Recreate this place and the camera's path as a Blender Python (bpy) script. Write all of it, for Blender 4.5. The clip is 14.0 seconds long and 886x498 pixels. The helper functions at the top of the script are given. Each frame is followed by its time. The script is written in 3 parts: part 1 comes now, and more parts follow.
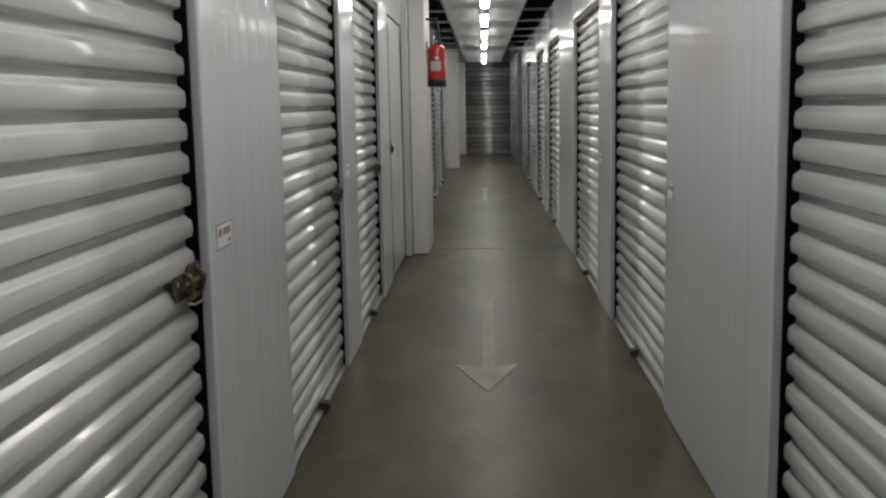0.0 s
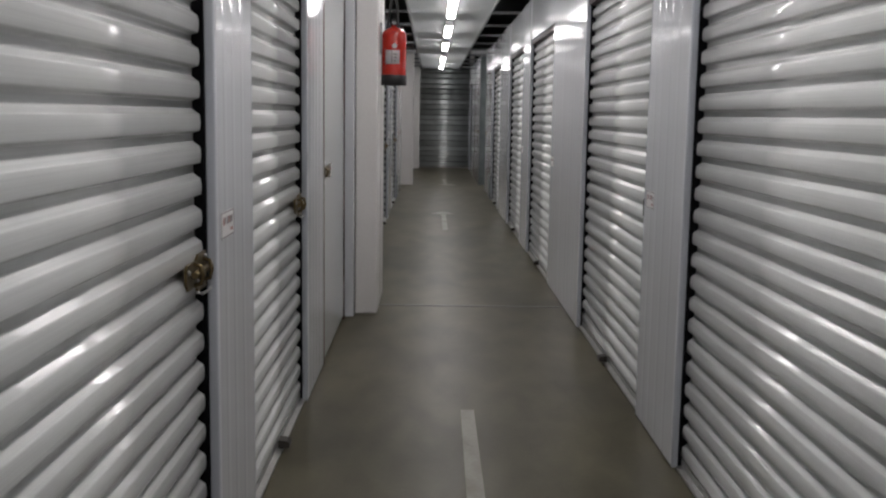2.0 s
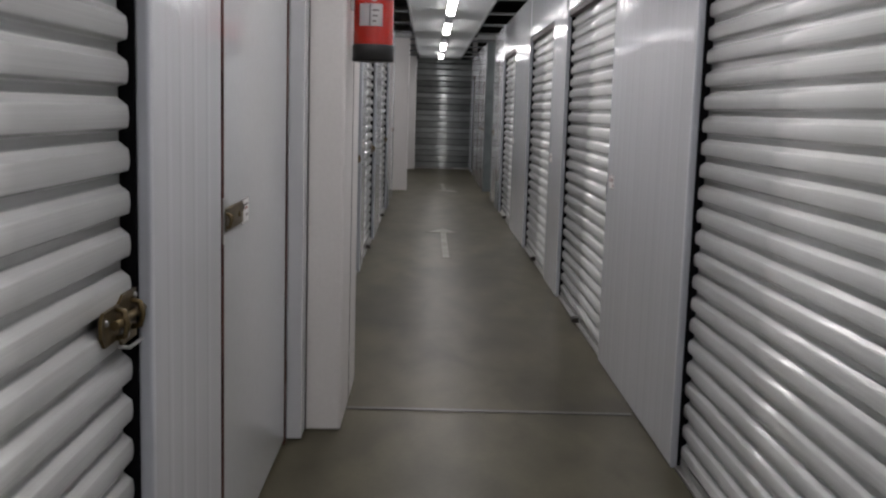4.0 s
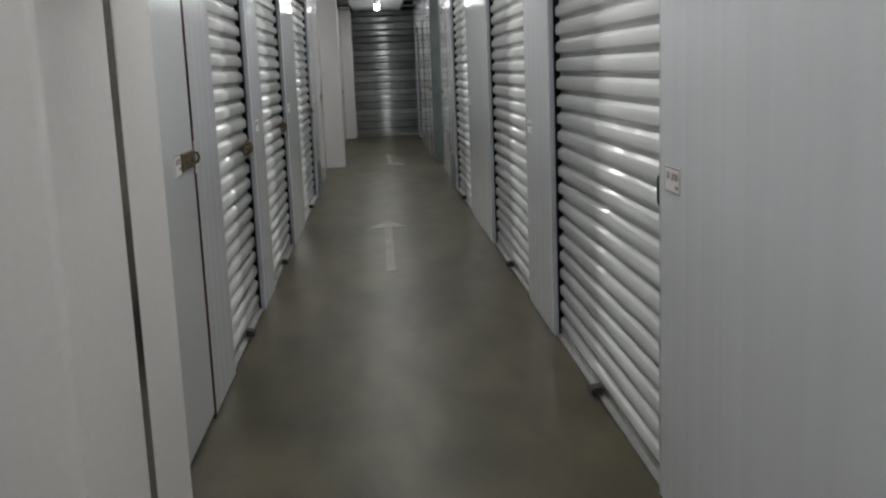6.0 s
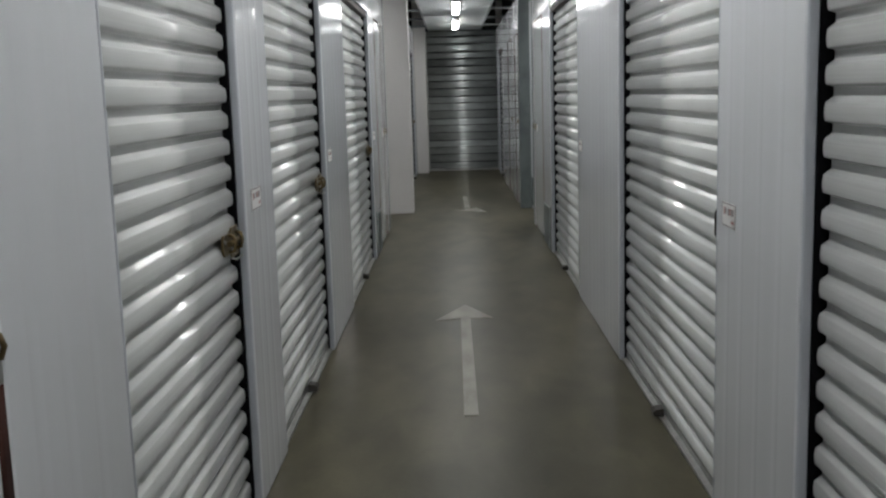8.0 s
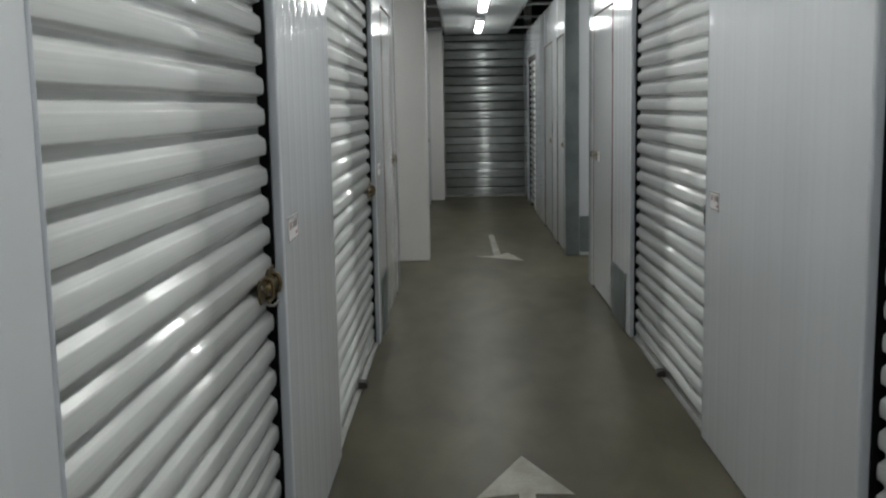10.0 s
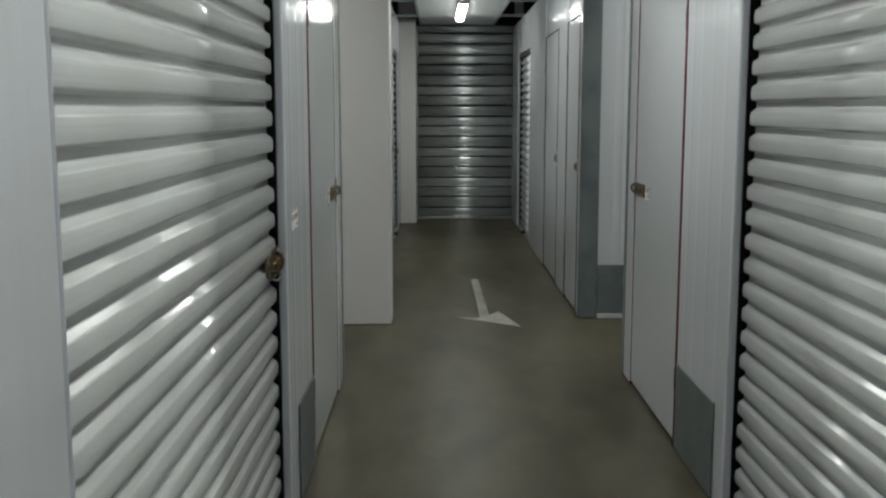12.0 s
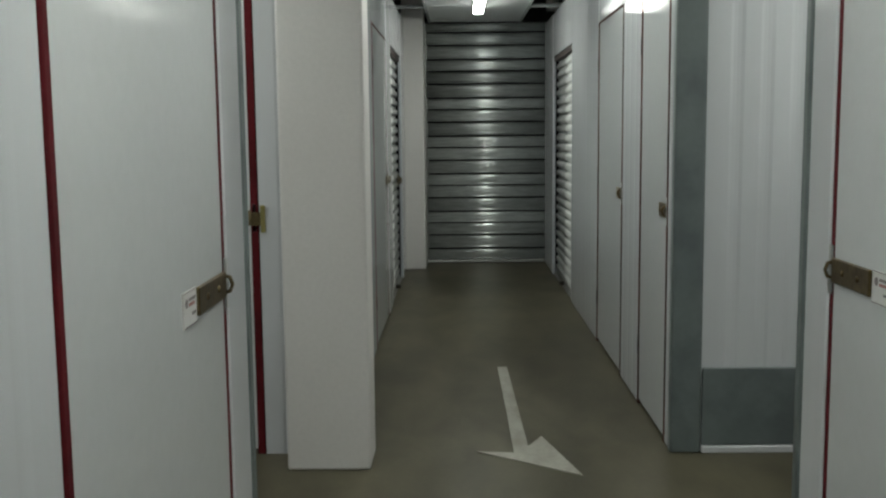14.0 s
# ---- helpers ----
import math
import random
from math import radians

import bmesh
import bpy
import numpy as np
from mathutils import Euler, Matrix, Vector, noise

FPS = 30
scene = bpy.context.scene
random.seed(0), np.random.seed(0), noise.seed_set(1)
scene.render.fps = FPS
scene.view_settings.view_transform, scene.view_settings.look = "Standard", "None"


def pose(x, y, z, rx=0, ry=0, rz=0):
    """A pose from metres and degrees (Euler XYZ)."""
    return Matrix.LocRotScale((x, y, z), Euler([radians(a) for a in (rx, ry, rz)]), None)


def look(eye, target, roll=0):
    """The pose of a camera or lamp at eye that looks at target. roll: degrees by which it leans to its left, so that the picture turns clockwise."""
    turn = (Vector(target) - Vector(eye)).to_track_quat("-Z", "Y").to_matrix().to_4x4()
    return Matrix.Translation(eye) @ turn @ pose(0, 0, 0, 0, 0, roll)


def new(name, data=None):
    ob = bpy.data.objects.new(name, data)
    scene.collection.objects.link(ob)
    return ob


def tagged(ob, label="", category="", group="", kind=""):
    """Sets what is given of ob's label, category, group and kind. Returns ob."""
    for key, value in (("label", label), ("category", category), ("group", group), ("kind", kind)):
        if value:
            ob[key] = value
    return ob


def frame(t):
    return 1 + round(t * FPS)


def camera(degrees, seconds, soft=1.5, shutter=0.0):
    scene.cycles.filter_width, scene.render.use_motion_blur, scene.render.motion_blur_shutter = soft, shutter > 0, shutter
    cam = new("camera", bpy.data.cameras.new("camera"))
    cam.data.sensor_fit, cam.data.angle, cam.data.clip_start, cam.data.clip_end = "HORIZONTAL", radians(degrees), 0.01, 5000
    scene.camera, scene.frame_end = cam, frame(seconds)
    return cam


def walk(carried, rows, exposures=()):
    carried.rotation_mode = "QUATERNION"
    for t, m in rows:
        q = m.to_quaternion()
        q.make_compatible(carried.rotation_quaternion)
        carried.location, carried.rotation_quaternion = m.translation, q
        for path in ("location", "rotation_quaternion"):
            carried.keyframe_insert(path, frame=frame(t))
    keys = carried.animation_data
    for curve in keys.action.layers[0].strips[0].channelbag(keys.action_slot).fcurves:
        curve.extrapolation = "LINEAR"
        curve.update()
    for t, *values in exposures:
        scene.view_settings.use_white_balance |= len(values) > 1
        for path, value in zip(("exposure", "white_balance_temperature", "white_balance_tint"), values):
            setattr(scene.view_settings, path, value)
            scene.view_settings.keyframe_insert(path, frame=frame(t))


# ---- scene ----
cam = camera(48.1, 14.0, soft=2.3)
PATH = [
    (0, (0.028, 0.05, 1.378), (-0.057, 2.027, 1.09), -1.1),
    (0.5, (0.007, 0.675, 1.385), (-0.081, 2.648, 1.07), 0.7),
    (1, (-0.05, 1.282, 1.389), (-0.05, 3.264, 1.127), 0.2),
    (1.5, (-0.076, 1.934, 1.361), (-0.082, 3.917, 1.104), 0.3),
    (2, (-0.13, 2.559, 1.35), (-0.106, 4.541, 1.082), 0.9),
    (2.5, (-0.168, 3.198, 1.358), (-0.085, 5.177, 1.086), -0.5),
    (3, (-0.165, 3.831, 1.372), (-0.173, 5.809, 1.077), 1.0),
    (3.2, (-0.176, 4.09, 1.359), (-0.156, 6.071, 1.084), 2.3),
    (5.3, (-0.049, 6.84, 1.342), (-0.022, 8.814, 1.021), -0.6),
    (5.5, (-0.028, 7.076, 1.334), (-0.015, 9.046, 0.987), -0.8),
    (6, (0.007, 7.663, 1.336), (0.121, 9.627, 0.976), -2.3),
    (6.5, (0.069, 8.278, 1.351), (0.094, 10.256, 1.059), 0.5),
    (7, (0.067, 8.858, 1.362), (0.049, 10.841, 1.101), -1.0),
    (7.2, (0.056, 9.086, 1.371), (0.056, 11.068, 1.102), -2.0),
    (9.3, (-0.131, 11.698, 1.41), (-0.202, 13.668, 1.074), -0.7),
    (9.5, (-0.153, 11.951, 1.427), (-0.173, 13.924, 1.1), -1.5),
    (10, (-0.184, 12.597, 1.424), (-0.227, 14.576, 1.139), -1.1),
    (10.5, (-0.198, 13.222, 1.406), (-0.264, 15.203, 1.14), -0.9),
    (11, (-0.212, 13.879, 1.406), (-0.193, 15.857, 1.111), -1.8),
    (11.5, (-0.189, 14.522, 1.416), (-0.22, 16.498, 1.107), -0.3),
    (12, (-0.194, 15.182, 1.435), (-0.184, 17.163, 1.156), 0.0),
    (12.5, (-0.18, 15.833, 1.41), (-0.184, 17.818, 1.158), -0.3),
    (13, (-0.173, 16.492, 1.394), (-0.163, 18.477, 1.144), 0.4),
    (13.5, (-0.177, 17.134, 1.384), (-0.091, 19.116, 1.134), -1.4),
    (14, (-0.135, 17.737, 1.399), (-0.167, 19.723, 1.162), -0.6),
]
BALANCE = [(0.0, -0.12, 6550, 9), (0.5, -0.07, 6550, 10), (1.5, -0.02, 6380, 14), (3.0, -0.04, 6350, 19), (5.5, 0.03, 6300, 13), (6.5, 0.08, 6250, 10), (7.0, 0.12, 6200, 11), (9.5, 0.10, 6220, 8), (12.0, 0.07, 6240, 4), (14.0, 0.17, 6400, 1)]
walk(cam, [(t, look(eye, target, roll)) for t, eye, target, roll in PATH], BALANCE)

TUBE_STRENGTH = 25.0
LAMPS = [-2.9, -0.2, 2.5, 5.2, 7.9, 10.5, 13.2, 16.0, 19.0, 22.8, 25.9]
TAGS_LEFT = [(2.77, 1.03), (5.32, 1.04), (13.47, 1.05), (15.56, 1.07), (18.66, 1.05)]
TAGS_RIGHT = [(4.27, 1.00), (6.83, 1.00), (10.38, 1.00), (13.03, 1.00), (16.55, 1.03)]

# ---- light and picture ----
world = bpy.data.worlds.new("world")
scene.world = world
world.use_nodes = True
world.node_tree.nodes["Background"].inputs[0].default_value = (0.02, 0.02, 0.02, 1)
world.node_tree.nodes["Background"].inputs[1].default_value = 0.2


# ---- materials ----
def material(name, base, rough=0.5, metal=0.0, grain=0.0, grain_scale=40.0, stains=0.0, stain_scale=2.0, stain_color=None,
             stretch=(1, 1, 1), bump=0.0, rough_var=0.0, coat=0.0, vary=0.0, spec=0.5, mottle=0.0):
    m = bpy.data.materials.new(name)
    m.use_nodes = True
    nt = m.node_tree
    n, l = nt.nodes, nt.links
    b = n["Principled BSDF"]
    b.inputs["Roughness"].default_value = rough
    b.inputs["Metallic"].default_value = metal
    b.inputs["Coat Weight"].default_value = coat
    b.inputs["Coat Roughness"].default_value = 0.12
    b.inputs["Specular IOR Level"].default_value = spec
    tc = n.new("ShaderNodeTexCoord")
    geo = n.new("ShaderNodeNewGeometry")
    mp = n.new("ShaderNodeMapping")
    mp.inputs["Scale"].default_value = stretch
    l.new(geo.outputs["Position"], mp.inputs["Vector"])
    fine = n.new("ShaderNodeTexNoise")
    fine.inputs["Scale"].default_value = grain_scale
    fine.inputs["Detail"].default_value = 4
    l.new(mp.outputs[0], fine.inputs["Vector"])
    wide = n.new("ShaderNodeTexNoise")
    wide.inputs["Scale"].default_value = stain_scale
    wide.inputs["Detail"].default_value = 3
    wide.inputs["Roughness"].default_value = 0.5
    l.new(geo.outputs["Position"], wide.inputs["Vector"])
    ramp = n.new("ShaderNodeMapRange")
    ramp.inputs[1].default_value, ramp.inputs[2].default_value = 0.36, 0.74
    ramp.interpolation_type = "SMOOTHSTEP"
    ramp.inputs[3].default_value, ramp.inputs[4].default_value = 0.0, stains
    l.new(wide.outputs["Fac"], ramp.inputs[0])
    mix = n.new("ShaderNodeMix")
    mix.data_type = "RGBA"
    mix.inputs["A"].default_value = (*base, 1)
    mix.inputs["B"].default_value = (*(stain_color or tuple(c * 0.6 for c in base)), 1)
    l.new(ramp.outputs[0], mix.inputs["Factor"])
    g = n.new("ShaderNodeMapRange")
    g.inputs[1].default_value, g.inputs[2].default_value = 0.25, 0.75
    g.inputs[3].default_value, g.inputs[4].default_value = 1 - grain, 1 + grain
    l.new(fine.outputs["Fac"], g.inputs[0])
    info = n.new("ShaderNodeObjectInfo")
    v = n.new("ShaderNodeMapRange")
    v.inputs[3].default_value, v.inputs[4].default_value = 1 - vary, 1 + vary
    l.new(info.outputs["Random"], v.inputs[0])
    mul = n.new("ShaderNodeMath")
    mul.operation = "MULTIPLY"
    l.new(g.outputs[0], mul.inputs[0])
    l.new(v.outputs[0], mul.inputs[1])
    sc = n.new("ShaderNodeVectorMath")
    sc.operation = "SCALE"
    l.new(mix.outputs["Result"], sc.inputs[0])
    l.new(mul.outputs[0], sc.inputs["Scale"])
    l.new(sc.outputs[0], b.inputs["Base Color"])
    if mottle:
        mid = n.new("ShaderNodeTexNoise")
        mid.inputs["Scale"].default_value = 5.0
        mid.inputs["Detail"].default_value = 5
        mid.inputs["Distortion"].default_value = 0.3
        along = n.new("ShaderNodeMapping")
        along.inputs["Scale"].default_value = (1.0, 0.45, 1.0)
        l.new(geo.outputs["Position"], along.inputs["Vector"])
        l.new(along.outputs[0], mid.inputs["Vector"])
        l.new(along.outputs[0], wide.inputs["Vector"])
        mr = n.new("ShaderNodeMapRange")
        mr.inputs[1].default_value, mr.inputs[2].default_value = 0.3, 0.7
        mr.inputs[3].default_value, mr.inputs[4].default_value = 1 - mottle, 1 + mottle
        l.new(mid.outputs["Fac"], mr.inputs[0])
        again = n.new("ShaderNodeMath")
        again.operation = "MULTIPLY"
        l.new(mul.outputs[0], again.inputs[0])
        l.new(mr.outputs[0], again.inputs[1])
        l.new(again.outputs[0], sc.inputs["Scale"])
    if rough_var:
        r = n.new("ShaderNodeMapRange")
        r.inputs[1].default_value, r.inputs[2].default_value = 0.3, 0.7
        r.inputs[3].default_value, r.inputs[4].default_value = rough - rough_var, rough + rough_var
        l.new(wide.outputs["Fac"], r.inputs[0])
        l.new(r.outputs[0], b.inputs["Roughness"])
    if bump:
        bp = n.new("ShaderNodeBump")
        bp.inputs["Strength"].default_value = bump
        bp.inputs["Distance"].default_value = 0.002
        l.new(fine.outputs["Fac"], bp.inputs["Height"])
        l.new(bp.outputs[0], b.inputs["Normal"])
    return m


def glow(name, color, strength):
    m = bpy.data.materials.new(name)
    m.use_nodes = True
    b = m.node_tree.nodes["Principled BSDF"]
    b.inputs["Base Color"].default_value = (0.8, 0.8, 0.8, 1)
    b.inputs["Emission Color"].default_value = (*color, 1)
    b.inputs["Emission Strength"].default_value = strength
    return m


PANEL = material("panel_paint", (0.585, 0.597, 0.623), 0.08, grain=0.028, grain_scale=8, stretch=(1, 1, 0.04), stains=0.18, stain_scale=1.3, stain_color=(0.49, 0.495, 0.495), bump=0.45, spec=0.28)
SLAT = material("slat_paint", (0.67, 0.68, 0.675), 0.14, spec=0.45, grain=0.06, grain_scale=240, stretch=(1, 0.006, 1), stains=0.22, stain_scale=3.0, stain_color=(0.52, 0.52, 0.49), bump=0.10, vary=0.03)
LEAF = material("leaf_paint", (0.575, 0.59, 0.60), 0.10, grain=0.02, grain_scale=30, stains=0.12, stain_scale=2.0, stain_color=(0.49, 0.50, 0.51), bump=0.03)
PLASTER = material("plaster_paint", (0.69, 0.668, 0.655), 0.55, grain=0.03, grain_scale=60, stains=0.2, stain_scale=2.5, stain_color=(0.57, 0.54, 0.52), bump=0.2)
TRIM = material("trim_paint", (0.42, 0.44, 0.48), 0.35, grain=0.04, grain_scale=25, stretch=(1, 1, 0.1), stains=0.15, stain_scale=4)
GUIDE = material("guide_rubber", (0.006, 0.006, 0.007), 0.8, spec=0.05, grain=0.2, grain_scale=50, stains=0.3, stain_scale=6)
LINTEL = material("seal_and_shadow_gap", (0.045, 0.030, 0.028), 0.6, grain=0.2, stains=0.3)
GASKET = material("red_gasket", (0.105, 0.010, 0.014), 0.7, spec=0.12, grain=0.1, grain_scale=60, stains=0.6, stain_scale=4, stain_color=(0.045, 0.007, 0.009))
OLDGASKET = material("brown_gasket", (0.085, 0.038, 0.030), 0.75, spec=0.08, grain=0.1, grain_scale=60, stains=1.0, stain_scale=3, stain_color=(0.022, 0.014, 0.013))
GREY = material("grey_plate", (0.145, 0.170, 0.170), 0.40, grain=0.05, grain_scale=35, stains=0.8, stain_scale=5, stain_color=(0.092, 0.107, 0.112), bump=0.08)
BRASS = material("brass", (0.16, 0.12, 0.06), 0.42, metal=0.9, grain=0.25, grain_scale=70, stains=0.6, stain_scale=18, stain_color=(0.07, 0.05, 0.03), bump=0.2)
STEEL = material("zinc_steel", (0.42, 0.42, 0.41), 0.35, metal=0.9, grain=0.1, grain_scale=60, stains=0.4, stain_scale=14)
DARKIRON = material("dark_iron", (0.05, 0.045, 0.04), 0.5, metal=0.6, grain=0.2, grain_scale=60, stains=0.4, stain_scale=20)
GALV = material("galvanised", (0.58, 0.61, 0.60), 0.33, metal=0.8, grain=0.20, grain_scale=30, stretch=(0.2, 1, 2.0), stains=0.6, stain_scale=2.2, stain_color=(0.36, 0.38, 0.38), vary=0.35, bump=1.0)
TILE = material("ceiling_board", (0.55, 0.57, 0.57), 0.45, grain=0.03, grain_scale=40, stains=0.25, stain_scale=1.2, stain_color=(0.46, 0.48, 0.48), bump=0.08)
# near-black: the darkness of unlit spaces and gaps is put into this colour
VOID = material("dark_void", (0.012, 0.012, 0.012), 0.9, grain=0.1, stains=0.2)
BAR = material("ceiling_bar", (0.22, 0.23, 0.23), 0.5, grain=0.05, stains=0.2)
FLOOR = material("concrete_floor", (0.098, 0.088, 0.059), 0.38, grain=0.06, grain_scale=45, stains=1.0, stain_scale=1.3, stain_color=(0.054, 0.048, 0.0315), spec=0.12, mottle=0.22)
ARROW = material("floor_paint", (0.33, 0.32, 0.28), 0.6, grain=0.12, grain_scale=70, stains=0.6, stain_scale=9, stain_color=(0.17, 0.155, 0.12), vary=0.10, mottle=0.12)
JOINT = material("joint_strip", (0.13, 0.127, 0.125), 0.4, metal=0.4, grain=0.15, grain_scale=60, stains=0.5, stain_scale=5)
RED = material("red_enamel", (0.46, 0.020, 0.010), 0.25, grain=0.03, stains=0.25, stain_scale=9, coat=0.3)
BLACK = material("black_plastic", (0.015, 0.015, 0.015), 0.45, grain=0.1, stains=0.2)
PAPER = material("paper", (0.62, 0.61, 0.60), 0.6, grain=0.03, stains=0.2, stain_scale=20)
STICKER = material("glossy_sticker", (0.84, 0.84, 0.85), 0.3, grain=0.03, stains=0.15, stain_scale=20)
INK = material("ink", (0.19, 0.165, 0.17), 0.6, stains=0.2)
REDINK = material("red_ink", (0.34, 0.15, 0.14), 0.6, stains=0.2)
TUBE = glow("tube_light", (1.0, 0.985, 0.925), TUBE_STRENGTH)


# ---- building helpers ----
def mesh_of(name, bm, mat):
    me = bpy.data.meshes.new(name)
    bm.normal_update()
    bm.to_mesh(me)
    bm.free()
    me.materials.append(mat)
    return me


def part(name, bm, mat, parent=None, label=""):
    """Links a bmesh (or a ready mesh) as one mesh object under a thing."""
    me = bm if isinstance(bm, bpy.types.Mesh) else mesh_of(name, bm, mat)
    ob = new(name, me)
    ob.parent = parent
    if label:
        tagged(ob, label)
    return ob


def thing(name, label, category, group="", kind="", at=(0, 0, 0)):
    ob = new(name)
    ob.location = at
    ob.empty_display_size = 0.1
    return tagged(ob, label, category, group, kind)


def box(x0, x1, y0, y1, z0, z1, bevel=0.0, segs=2, bm=None):
    bm = bm or bmesh.new()
    r = bmesh.ops.create_cube(bm, size=1)
    for v in r["verts"]:
        v.co = Vector((x0 + (v.co.x + 0.5) * (x1 - x0), y0 + (v.co.y + 0.5) * (y1 - y0), z0 + (v.co.z + 0.5) * (z1 - z0)))
    if bevel:
        es = list({e for v in r["verts"] for e in v.link_edges})
        bmesh.ops.bevel(bm, geom=es, offset=bevel, segments=segs, affect="EDGES", profile=0.5)
    return bm


def prism(points, axis, a, b, bm=None):
    """A closed outline in two axes, drawn out along the third from a to b."""
    bm = bm or bmesh.new()

    def put(p, h):
        return {"x": (h, p[0], p[1]), "y": (p[0], h, p[1]), "z": (p[0], p[1], h)}[axis]

    lo = [bm.verts.new(put(p, a)) for p in points]
    hi = [bm.verts.new(put(p, b)) for p in points]
    n = len(points)
    for i in range(n):
        bm.faces.new((lo[i], lo[(i + 1) % n], hi[(i + 1) % n], hi[i]))
    bm.faces.new(list(reversed(lo)))
    bm.faces.new(hi)
    bmesh.ops.recalc_face_normals(bm, faces=bm.faces)
    return bm


def lathe(profile, segs=20, bm=None, origin=(0, 0, 0)):
    """A turned body from (radius, height) pairs, closed at both ends."""
    bm = bm or bmesh.new()
    rings = []
    for r, z in profile:
        rings.append([bm.verts.new((origin[0] + r * math.cos(2 * math.pi * i / segs), origin[1] + r * math.sin(2 * math.pi * i / segs), origin[2] + z)) for i in range(segs)])
    for a, b in zip(rings, rings[1:]):
        for i in range(segs):
            bm.faces.new((a[i], a[(i + 1) % segs], b[(i + 1) % segs], b[i]))
    bm.faces.new(list(reversed(rings[0])))
    bm.faces.new(rings[-1])
    bmesh.ops.recalc_face_normals(bm, faces=bm.faces)
    for f in bm.faces:
        f.smooth = len(f.verts) == 4
    return bm


def pipe(points, radius, segs=8, bm=None):
    bm = bm or bmesh.new()
    pts = [Vector(p) for p in points]
    rings = []
    for i, p in enumerate(pts):
        d = (pts[min(i + 1, len(pts) - 1)] - pts[max(i - 1, 0)]).normalized()
        u = d.orthogonal().normalized() if i == 0 else (rings[-1][1] - d * rings[-1][1].dot(d)).normalized()
        w = d.cross(u)
        rings.append(([bm.verts.new(p + radius * (math.cos(a) * u + math.sin(a) * w)) for a in (2 * math.pi * k / segs for k in range(segs))], u))
    for (a, _), (b, _) in zip(rings, rings[1:]):
        for k in range(segs):
            f = bm.faces.new((a[k], a[(k + 1) % segs], b[(k + 1) % segs], b[k]))
            f.smooth = True
    bm.faces.new(list(reversed(rings[0][0])))
    bm.faces.new(rings[-1][0])
    return bm


# ---- plan (metres; y runs along the corridor) ----
LX, RX = -0.70, 0.815          # faces of the two partition walls
LX2, RX2 = -0.665, 0.775       # the same past the cross passage
TOP = 2.48                     # top of the partitions
HEAD = 2.08                    # door heads
THICK = 0.12
Y0, YE = -4.0, 28.25           # ends of the corridor
CROSS0, CROSS0L, CROSS1 = 20.45, 20.33, 21.92  # cross passage

LEFT_ROLL = [(-2.30, -0.95), (1.10, 2.63), (3.62, 5.20), (5.72, 7.13), (12.04, 13.30), (13.80, 15.41), (16.50, 18.48)]
LEFT_SWING = [(7.79, 9.03, "near"), (10.16, 11.50, "far"), (19.10, 20.12, "far")]
RIGHT_ROLL = [(-1.90, -0.10), (0.92, 2.77), (4.38, 6.28), (6.95, 8.86), (10.51, 12.41), (13.17, 15.06), (16.70, 18.56)]
RIGHT_SWING = [(19.27, 20.28, "far")]


# ---- shell: floor, ceiling, outer walls ----
floor = part("floor", box(-4.0, 4.0, Y0 - 0.2, YE + 0.4, -0.15, 0.0), FLOOR)
tagged(floor, "polished grey-brown concrete floor with faint stains", "floor", kind="structure")
strip = part("floor_joint", box(-0.69, 0.80, 9.505, 9.535, 0.0, 0.004), JOINT)
tagged(strip, "dark metal expansion joint set across the concrete floor", "floor joint", kind="structure")

# one near-black sheet stands in for the unlit space overhead
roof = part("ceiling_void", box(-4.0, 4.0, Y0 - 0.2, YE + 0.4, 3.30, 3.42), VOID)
tagged(roof, "near-black sheet painted as the unlit void above the open grid", "ceiling", kind="structure")
# unseen enclosing walls, added in the same near-black
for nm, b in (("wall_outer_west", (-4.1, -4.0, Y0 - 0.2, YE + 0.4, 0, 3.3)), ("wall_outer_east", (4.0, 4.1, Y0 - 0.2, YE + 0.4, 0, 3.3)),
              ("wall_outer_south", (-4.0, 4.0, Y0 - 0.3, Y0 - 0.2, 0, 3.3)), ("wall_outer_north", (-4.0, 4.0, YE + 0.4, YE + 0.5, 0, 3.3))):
    tagged(part(nm, box(*b), VOID), "near-black wall added behind the partitions to close off the dark", "wall", kind="structure")

# middle strip of ceiling boards with thin seams, in one mesh
bm = bmesh.new()
y = Y0
while y < YE - 0.2:
    y1 = min(y + 1.6, YE - 0.14)
    box(-0.41, 0.505, y + 0.004, y1 - 0.004, 2.500, 2.525, 0.004, 1, bm)
    y = y1
for x in (-3.9, 0.55 + 0.02):
    x1 = x + 3.33 if x > 0 else -0.47
    box(x, x1, 20.73, 21.63, 2.500, 2.525, 0.004, 1, bm)
ceil_strip = part("ceiling", bm, TILE)
tagged(ceil_strip, "pale grey ceiling boards in a strip over the corridor", "ceiling", kind="structure")

grid = thing("ceiling_grid", "thin grey ceiling bars across the open dark void", "ceiling grid", kind="structure")
for xa, xb in ((-0.78, -0.405), (0.50, 0.90)):
    me = mesh_of("bar", box(xa, xb, -0.02, 0.02, 2.485, 2.515, 0.004, 1), BAR)
    y = Y0 + 0.4
    while y < YE - 0.3:
        o = part("bar", me, BAR, grid)
        o.location.y = y
        y += 1.6
for x in (-0.418, 0.513):
    part("rail", box(x - 0.012, x + 0.012, Y0, YE - 0.14, 2.49, 2.53, 0.004, 1), BAR, grid)


